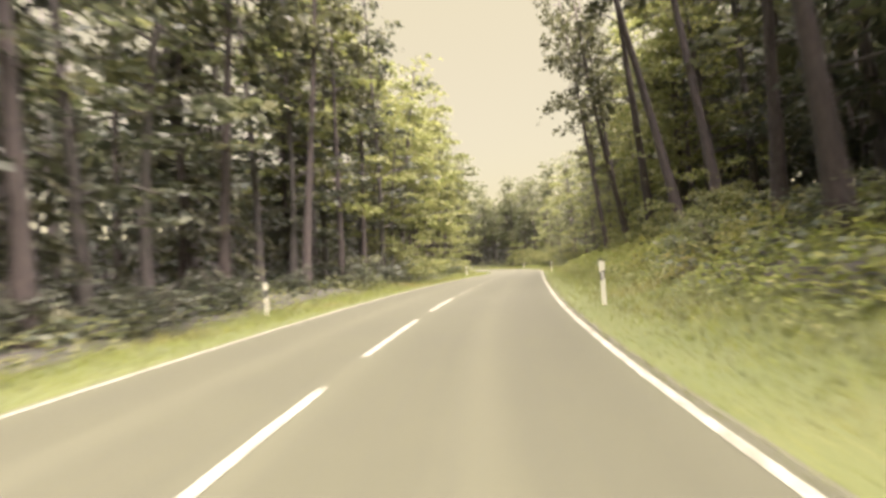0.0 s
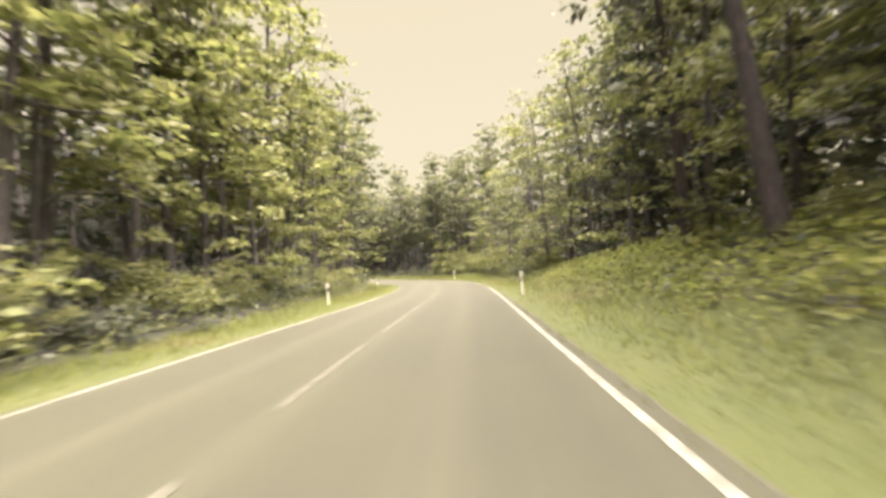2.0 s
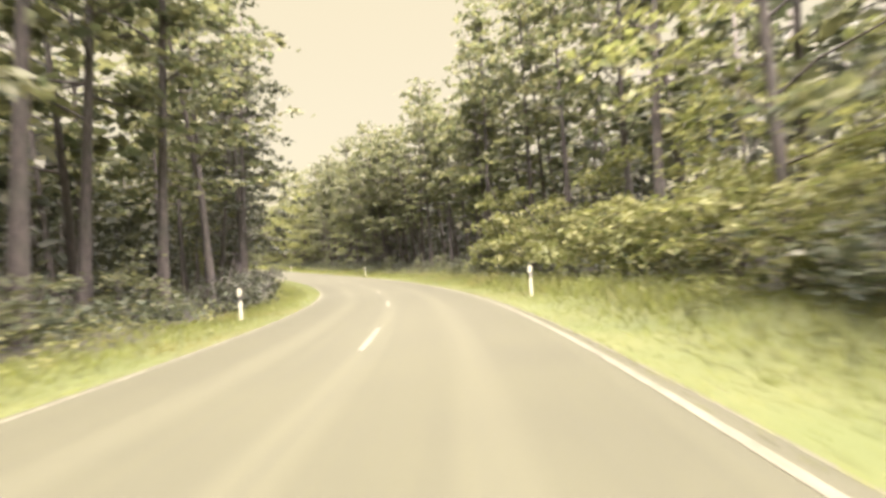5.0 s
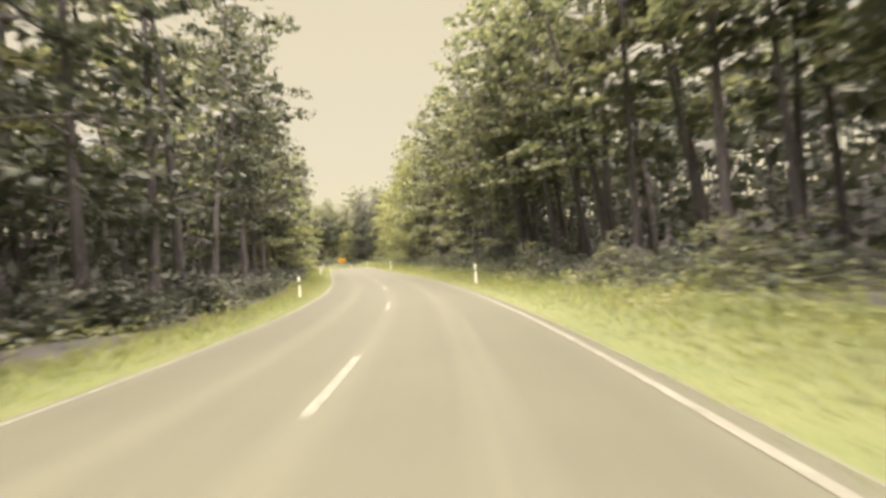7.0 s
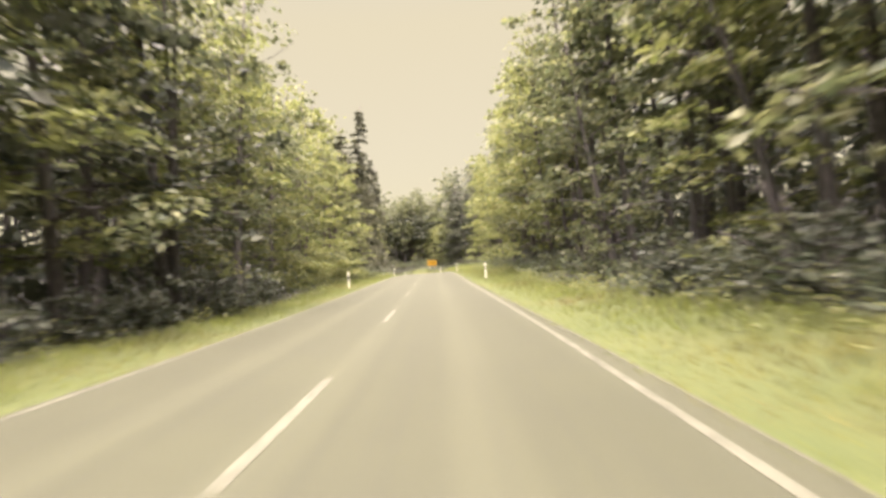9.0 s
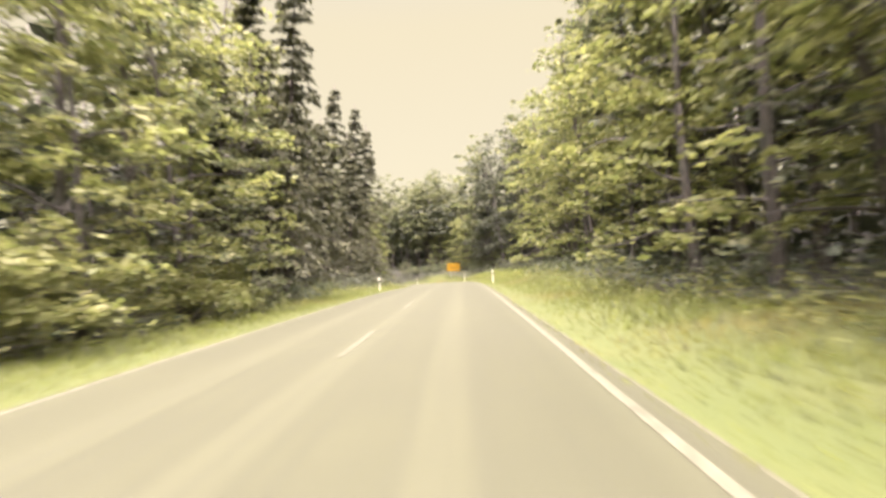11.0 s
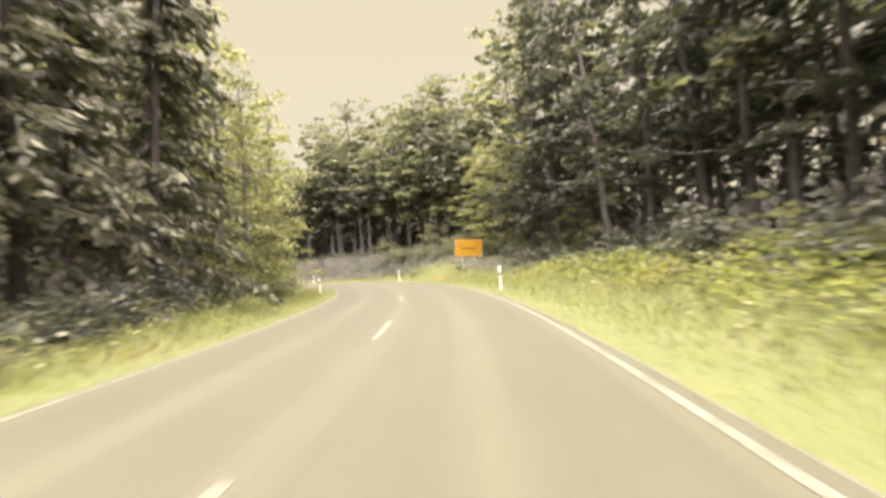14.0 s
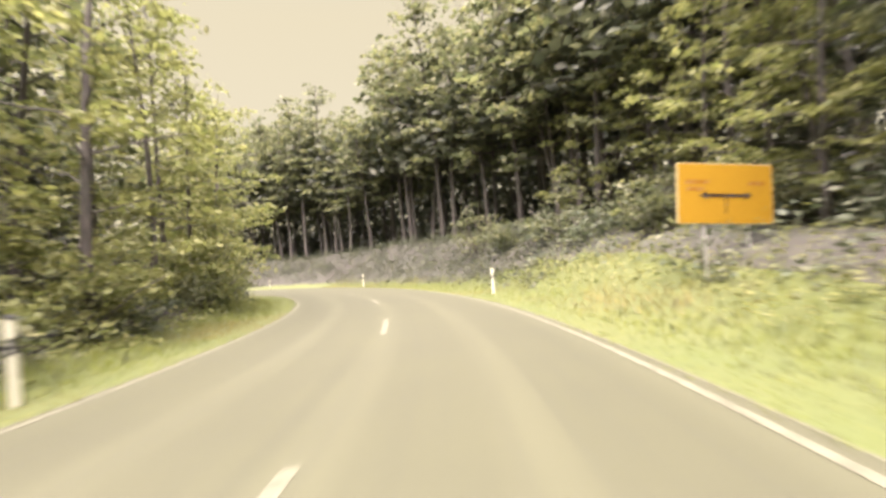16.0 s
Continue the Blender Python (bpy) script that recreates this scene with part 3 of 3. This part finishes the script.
class Kind:
    """A few models of one kind of plant, planted by turns with a turn and a size of their own."""

    def __init__(self, models):
        self.models, self.used, self.n = models, set(), 0

    def plant(self, rng, s, o, size=1.0, lean=0.0, toward=0.0):
        ob = self.models[self.n % len(self.models)]
        self.n += 1
        p = on_ground(s, o, -0.05)
        m = pose(*[float(c) for c in p], 0, 0, math.degrees(float(np.interp(s, S, HEAD)))) @ pose(0, 0, 0, rng.normal() * lean, rng.normal() * lean - toward * np.sign(o), 0) @ pose(0, 0, 0, 0, 0, rng.uniform(0, 360))
        if ob in self.used:
            copy_thing(ob, m @ Matrix.Diagonal((size, size, size * rng.uniform(0.9, 1.1), 1)))
        else:
            self.used.add(ob)
            ob.matrix_basis = m


tall = Kind([broadleaf(11 + k, h, c, 3.4, 0.72, 1450, 0.45, LEAF, "tall broadleaf forest tree with a high green crown", 0.18)
             for k, (h, c) in enumerate(((17, 6.0), (19, 7.5), (16, 5.0), (18, 8.5)))])
back = Kind([broadleaf(21 + k, h, c, 3.5, 0.8, 820, 0.65, LEAF, "tall forest tree behind the roadside trees", 0.16)
             for k, (h, c) in enumerate(((17, 4.5), (18.5, 6.0)))])
# paler crowns: the glow of backlit leaves is painted in with LEAF_LIGHT
tall_light = Kind([broadleaf(45 + k, h, c, 3.4, 0.72, 1700, 0.40, LEAF_LIGHT, "tall yellowish-green broadleaf tree, backlight put into its leaf colour", 0.17)
                   for k, (h, c) in enumerate(((16, 4.0), (18, 5.0)))])
# paler trees for bright stretches, brightness given by leaf colour
edge_bright = Kind([broadleaf(35 + k, h, c, 3.1, 0.62, 2400, 0.26, LEAF_LIGHT, "yellowish-green young roadside tree leafy to the ground, light put into its leaf colour", 0.13)
                    for k, (h, c) in enumerate(((12, 1.0), (14, 1.6)))])
edge = Kind([broadleaf(31 + k, h, c, 3.1, 0.62, 2300, 0.26, mat, "leafy roadside tree with branches hanging low", 0.14)
             for k, (h, c, mat) in enumerate(((13, 1.6, LEAF), (11, 1.2, LEAF_LIGHT), (14, 2.2, LEAF), (10, 1.0, LEAF)))])
# LEAF_DARK crowns: darkness of the shaded edge painted as leaf colour
dark = Kind([broadleaf(41 + k, h, c, 3.3, 0.7, 1600, 0.38, LEAF_DARK, "dark broadleaf tree at the forest edge, shade put into its leaf colour", 0.17)
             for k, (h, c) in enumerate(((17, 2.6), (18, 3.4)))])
pines = Kind([pine(51 + k, h, c, 2.7, 1400, "tall pine with a bare reddish-brown trunk") for k, (h, c) in enumerate(((18, 10), (20, 11), (17, 8.5)))])
spruces = Kind([spruce(61 + k, h, c, r, 6400, "dark spruce with drooping boughs") for k, (h, c, r) in enumerate(((16, 1.2, 3.2), (19, 2.0, 3.4), (13, 0.8, 2.7)))])
bushes = Kind([bush(71 + k, h, r, 800, 0.18, mat, "dense green roadside bush", "roadside bushes")
               for k, (h, r, mat) in enumerate(((2.2, 1.4, LEAF), (1.6, 1.3, BRAMBLE), (2.8, 1.5, LEAF), (1.3, 1.1, BRAMBLE)))])
# shrubs whose dark leaf colour stands for the gloom under the trees
gloomy = Kind([bush(76 + k, h, r, 800, 0.19, LEAF_DARK, "dark shrub under the trees, shade put into its leaf colour", "shaded shrubs")
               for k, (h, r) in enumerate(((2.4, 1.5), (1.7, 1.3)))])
bright = Kind([bush(81 + k, h, r, 2500, 0.205, LEAF_LIGHT, "tall bright-green shrub at the forest edge", "bright shrubs")
               for k, (h, r) in enumerate(((6.2, 2.3), (4.5, 2.0)))])

rng = np.random.default_rng(3)
def plant_row(side, s0, s1, step, offsets, kind, sizes):
    """Plants of one kind beside the road: side -1 left, 1 right; from s0 to s1, about step apart."""
    s = s0
    while s < s1:
        kind.plant(rng, s + rng.uniform(-0.9, 0.9), side * rng.uniform(*offsets), rng.uniform(*sizes), 2.0, 7.0 if kind is pines and side > 0 else 2.0)
        s += step * rng.uniform(0.75, 1.25)


# the forest edge, stretch by stretch
plant_row(-1, 4, 34, 6.0, (6.9, 8.4), pines, (0.9, 1.1))
plant_row(-1, 2, 30, 5.5, (8.6, 10.6), dark, (0.9, 1.1))
plant_row(-1, -4, 32, 8.5, (9.5, 12), spruces, (0.9, 1.1))
plant_row(-1, -3, 30, 8.5, (8.5, 11), tall, (0.9, 1.1))
plant_row(-1, 26, 64, 5.2, (6.2, 7.6), bushes, (0.9, 1.4))
plant_row(-1, 34, 66, 3.4, (6.4, 7.8), bright, (0.42, 0.75))
plant_row(-1, 168, 192, 3.4, (6.8, 7.8), bright, (0.5, 0.85))
plant_row(-1, 36, 74, 6.5, (7.4, 9.0), edge_bright, (0.9, 1.15))
plant_row(-1, 36, 80, 6.0, (9, 12), tall_light, (0.9, 1.1))
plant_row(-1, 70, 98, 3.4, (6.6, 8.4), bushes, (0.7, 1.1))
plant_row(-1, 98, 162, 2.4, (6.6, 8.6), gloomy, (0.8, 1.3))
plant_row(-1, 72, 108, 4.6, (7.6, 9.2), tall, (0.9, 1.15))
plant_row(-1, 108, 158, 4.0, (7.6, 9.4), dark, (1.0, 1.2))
plant_row(-1, 142, 168, 7.0, (7.2, 8.4), edge, (0.6, 0.9))
plant_row(-1, 150, 194, 6.0, (7.2, 8.8), edge, (0.85, 1.15))
plant_row(-1, 164, 196, 5.0, (7.4, 8.8), edge_bright, (0.8, 1.1))
plant_row(-1, 150, 200, 6.0, (9.5, 12), tall_light, (0.9, 1.1))
plant_row(-1, 193, 239, 3.2, (7.8, 10.4), spruces, (0.95, 1.15))
plant_row(-1, 190, 206, 4.0, (6.4, 7.4), bushes, (0.5, 0.9))
plant_row(-1, 206, 244, 2.6, (6.8, 8.2), gloomy, (0.6, 1.0))
plant_row(-1, 240, 300, 3.2, (7.0, 8.6), edge_bright, (0.7, 1.05))
plant_row(-1, 240, 300, 5.0, (6.0, 7.0), bushes, (0.6, 0.9))
plant_row(1, -3, 48, 4.6, (8.2, 10.0), pines, (0.9, 1.1))
plant_row(1, -3, 26, 5.0, (10.5, 13), dark, (0.9, 1.1))
plant_row(1, 26, 44, 5.0, (10.6, 12.6), tall_light, (0.9, 1.1))
plant_row(1, -4, 20, 2.6, (7.2, 9.0), bushes, (0.5, 0.85))
plant_row(1, 18, 48, 4.0, (8.0, 9.6), bright, (0.35, 0.6))
plant_row(1, 24, 46, 3.4, (9.6, 11.6), edge_bright, (0.75, 1.1))
plant_row(1, 46, 62, 7.5, (8.8, 10.0), edge_bright, (0.75, 1.0))
plant_row(1, 52, 66, 4.0, (10.5, 13), dark, (0.9, 1.05))
plant_row(1, 62, 86, 4.2, (7.8, 9.2), edge, (0.85, 1.15))
plant_row(1, 64, 90, 4.0, (6.8, 7.8), bushes, (0.7, 1.1))
plant_row(1, 66, 87, 3.6, (7.0, 8.2), bright, (0.5, 0.85))
plant_row(1, 87, 108, 3.4, (8.3, 9.3), bright, (1.1, 1.4))
plant_row(1, 104, 172, 4.2, (7.2, 8.4), bushes, (0.65, 1.0))
plant_row(1, 106, 172, 3.6, (7.2, 8.6), gloomy, (0.65, 1.1))
plant_row(1, 90, 176, 5.0, (9.0, 10.5), tall, (0.9, 1.1))
plant_row(1, 138, 180, 4.4, (8.2, 9.6), edge, (0.8, 1.1))
plant_row(1, 106, 160, 3.2, (9.6, 13), tall, (0.85, 1.0))
plant_row(1, 170, 186, 3.4, (8.0, 9.4), edge_bright, (0.9, 1.2))
plant_row(1, 186, 222, 3.6, (9.2, 10.6), edge_bright, (0.9, 1.2))
plant_row(1, 180, 226, 6.0, (11.2, 13), tall_light, (0.9, 1.1))
plant_row(1, 178, 218, 3.6, (8.8, 9.8), bushes, (0.5, 0.9))
plant_row(1, 218, 246, 2.6, (8.6, 10.0), gloomy, (0.7, 1.2))
plant_row(1, 226, 252, 3.6, (13, 15), dark, (0.9, 1.1))
plant_row(1, 228, 250, 2.4, (9.8, 12.4), dark, (0.85, 1.05))
plant_row(1, 238, 262, 4.0, (11.4, 12.8), edge, (0.6, 0.85))
plant_row(1, 240, 262, 2.0, (10.4, 12.0), bushes, (0.9, 1.5))
plant_row(1, 258, 272, 2.0, (7.6, 9.2), bushes, (0.7, 1.2))
plant_row(1, 240, 256, 1.6, (10.2, 11.2), bushes, (0.5, 0.9))
plant_row(1, 257, 260, 1.2, (8.8, 9.6), bushes, (0.5, 0.7))
plant_row(1, 258, 330, 2.6, (10.5, 14.5), tall, (0.85, 1.05))
plant_row(1, 262, 330, 4.0, (13, 17), tall, (0.9, 1.1))
plant_row(-1, -3, 26, 2.2, (6.8, 9.5), gloomy, (0.7, 1.1))
plant_row(-1, 238, 300, 4.0, (6.6, 7.6), bright, (0.6, 1.0))
plant_row(-1, 172, 190, 7.0, (7.4, 8.4), bright, (0.8, 1.1))
plant_row(1, 186, 222, 4.2, (12, 14), dark, (0.9, 1.1))
plant_row(1, 264, 316, 3.6, (9.6, 11.4), tall, (0.85, 1.0))
plant_row(1, 253, 266, 2.0, (9.2, 11.4), edge_bright, (0.5, 0.7))
plant_row(-1, 27, 62, 4.2, (8.6, 10.4), tall_light, (1.0, 1.15))
plant_row(1, 252.2, 253, 1.0, (7.0, 7.1), bushes, (0.18, 0.2))
# a second rank behind the edge
for side in (-1, 1):
    s = -6
    while s < 320:
        kind = pines if (s < 50 and rng.uniform() < 0.5) else spruces if (193 < s < 242 and side < 0 and rng.uniform() < 0.6) else back
        kind.plant(rng, s, side * rng.uniform(11.5, 16), rng.uniform(0.9, 1.2), 1.5)
        s += rng.uniform(4.5, 7.5)
# low growth on the open slope, and dark-leaved plants as shade at the mouth of the first bend
plant_row(1, 219, 229, 2.2, (8.0, 9.2), bright, (0.28, 0.46))
plant_row(-1, 26, 36, 2.0, (6.3, 7.4), gloomy, (0.9, 1.3))
plant_row(-1, 32, 33.5, 3.0, (7.0, 7.8), dark, (1.0, 1.1))


# ---- the deep wood behind, undergrowth and grass ----
def deep_wood():
    rng = np.random.default_rng(8)
    lines = []
    for _ in range(1500):
        side = rng.choice((-1, 1))
        s, o = rng.uniform(-30, 325), side * rng.uniform(15, 44 if side < 0 else 52)
        p, h = on_ground(s, o, -0.3), rng.uniform(11, 17)
        tilt = rng.normal(size=2) * 0.3
        lines.append(([p, p + (tilt[0], tilt[1], h)], (rng.uniform(0.07, 0.16), 0.04)))
    wood = tagged(new("far_wood", tubes("far_wood", lines, BARK, 5, 4)), "crowded thin trunks deep inside the forest", "woodland", kind="stuff")
    # leaf masses added to darken the interior and block light from the horizon
    places = []
    for n, o0, o1 in ((34000, 14, 24), (30000, 24, 46)):
        side = rng.choice((-1, 1), n)
        s, o = rng.uniform(-34, 326, n), rng.uniform(o0, o1, n)
        z = np.where(rng.uniform(size=n) < 0.30, rng.uniform(0, 3.5, n), 3.5 + 11.5 * rng.beta(1.2, 1.8, n))
        places.append(on_ground(s, side * o, z))
    # oversized flat leaves, added overhead to block light from the forest floor
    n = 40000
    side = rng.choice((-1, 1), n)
    shade_roof = on_ground(rng.uniform(-34, 326, n), side * rng.uniform(16, 52, n), rng.uniform(6.0, 10.5, n))
    # dense dark leaves added in front of the pale slope behind
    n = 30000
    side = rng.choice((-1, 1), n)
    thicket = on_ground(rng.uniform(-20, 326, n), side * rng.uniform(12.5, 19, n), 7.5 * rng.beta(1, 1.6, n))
    n = 16000  # added leaves close sky gaps on the first bank, and shade the end bend
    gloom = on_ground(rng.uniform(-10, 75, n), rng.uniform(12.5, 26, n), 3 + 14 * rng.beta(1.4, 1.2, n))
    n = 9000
    shade_vault = on_ground(rng.uniform(258, 324, n), rng.uniform(8.5, 18, n), rng.uniform(6.5, 12.5, n))
    # more dark leaves added where bright gaps showed between the trunks
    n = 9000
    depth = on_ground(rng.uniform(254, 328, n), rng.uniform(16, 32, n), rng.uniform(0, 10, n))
    for at, size, flat in zip((*places, shade_roof, thicket, gloom, shade_vault, depth), (0.8, 1.4, 2.0, 0.7, 0.9, 0.95, 1.1), (0.5, 0.5, 0.9, 0.2, 0.5, 0.6, 0.2)):
        part("shade_canopy", leaves("shade_canopy", rng, at, size, LEAF_DARK, flat), wood, "dark green canopy and thickets added to shade and close off the inner wood")


def undergrowth():
    rng = np.random.default_rng(9)
    for label, n_c, per, o0, o1, skew, h0, h1, size, mat in (
            ("brambles and ferns on the forest floor", 7000, 9, 6.2, 16.5, 1.6, 0.3, 1.1, 0.2, BRAMBLE),
            ("low dull herbs on the bank, its shade put into their leaf colour", 2200, 10, 5.2, 10.0, 1.0, 0.12, 0.5, 0.16, LEAF_DARK),
            ("bright brambles and withering ferns on the bank, sunlight put into their colour", 3600, 14, 6.2, 10.5, 1.0, 0.2, 0.8, 0.15, BANK),
            ("nettles and tall herbs along the verge", 6500, 13, 5.4, 9.4, 1.1, 0.2, 0.7, 0.12, LEAF_LIGHT)):
        side = rng.choice((-1, 1), n_c)
        s, o = rng.uniform(-12, 310, n_c), o0 + (o1 - o0) * rng.beta(1.0, skew, n_c)
        o = np.maximum(o, turf_width(s, side) - (2.4 if mat is LEAF_LIGHT else 0.9) * rng.uniform(0.2, 1, n_c))
        if mat is BANK:
            s, side = 6 + 0.19 * (s + 12), np.abs(side)
            s = np.where(rng.uniform(size=n_c) < 0.3, 210 + 0.5 * (s - 6), s)
        # dark herbs only on the last bank, their colour carrying its shade
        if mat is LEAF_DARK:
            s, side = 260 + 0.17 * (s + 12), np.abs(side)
        bare = (mat is not LEAF_DARK) & (side > 0) & (s > 262) & (rng.uniform(size=n_c) < (0.95 if mat is LEAF_LIGHT else 0.15))
        if mat is BRAMBLE:  # the open bank bears few of them
            bare |= (side > 0) & (s > 20) & (s < 64) & (o < 10) & (rng.uniform(size=n_c) < 0.75)
        if mat is LEAF_LIGHT:  # pale nettles are thinned on the left to keep this stretch dark
            bare |= (side < 0) & (s > 92) & (s < 165) & (rng.uniform(size=n_c) < 0.6)
        s, o, side = s[~bare], o[~bare], side[~bare]
        n_c = len(s)
        h = rng.uniform(h0, h1, n_c)
        j = np.repeat(np.arange(n_c), per)
        n = len(j)
        z = h[j] * rng.uniform(0.1, 1.05, n)
        at = on_ground(s[j] + rng.normal(size=n) * 0.26, side[j] * (o[j] + rng.normal(size=n) * 0.26), z)
        tagged(new("undergrowth", leaves("undergrowth", rng, at, size, mat)), label, "undergrowth", kind="stuff")


def grass():
    rng = np.random.default_rng(10)
    n = 240000
    side = rng.choice((-1, 1), n)
    s = rng.uniform(-6, 290, n)
    o = 3.14 + (turf_width(s, side) - 2.77) * rng.beta(1.0, 1.3, n)
    tall_in = np.clip((o - 3.2) / 2.4, 0.22, 1)
    h = rng.uniform(0.10, 0.34, n) * tall_in * np.where((side > 0) & (s > 84) & (s < 106) & (o > 5), 2.2, 1.0)
    base = on_ground(s, side * o, -0.02)
    az = rng.uniform(0, 2 * np.pi, n)
    half = np.stack([np.cos(az), np.sin(az), 0 * az], 1) * (0.010 + 0.012 * rng.uniform(size=n))[:, None]
    tip = base + np.stack([rng.normal(size=n) * 0.55, rng.normal(size=n) * 0.55, np.ones(n)], 1) * h[:, None]
    v = np.stack([base - half, base + half, tip], 1).reshape(-1, 3)
    tagged(new("grass", fast_mesh("grass", v, np.arange(3 * n).reshape(-1, 3), GRASS)), "long yellowish-green grass on the road verge", "grass", kind="stuff")


deep_wood()
undergrowth()
grass()
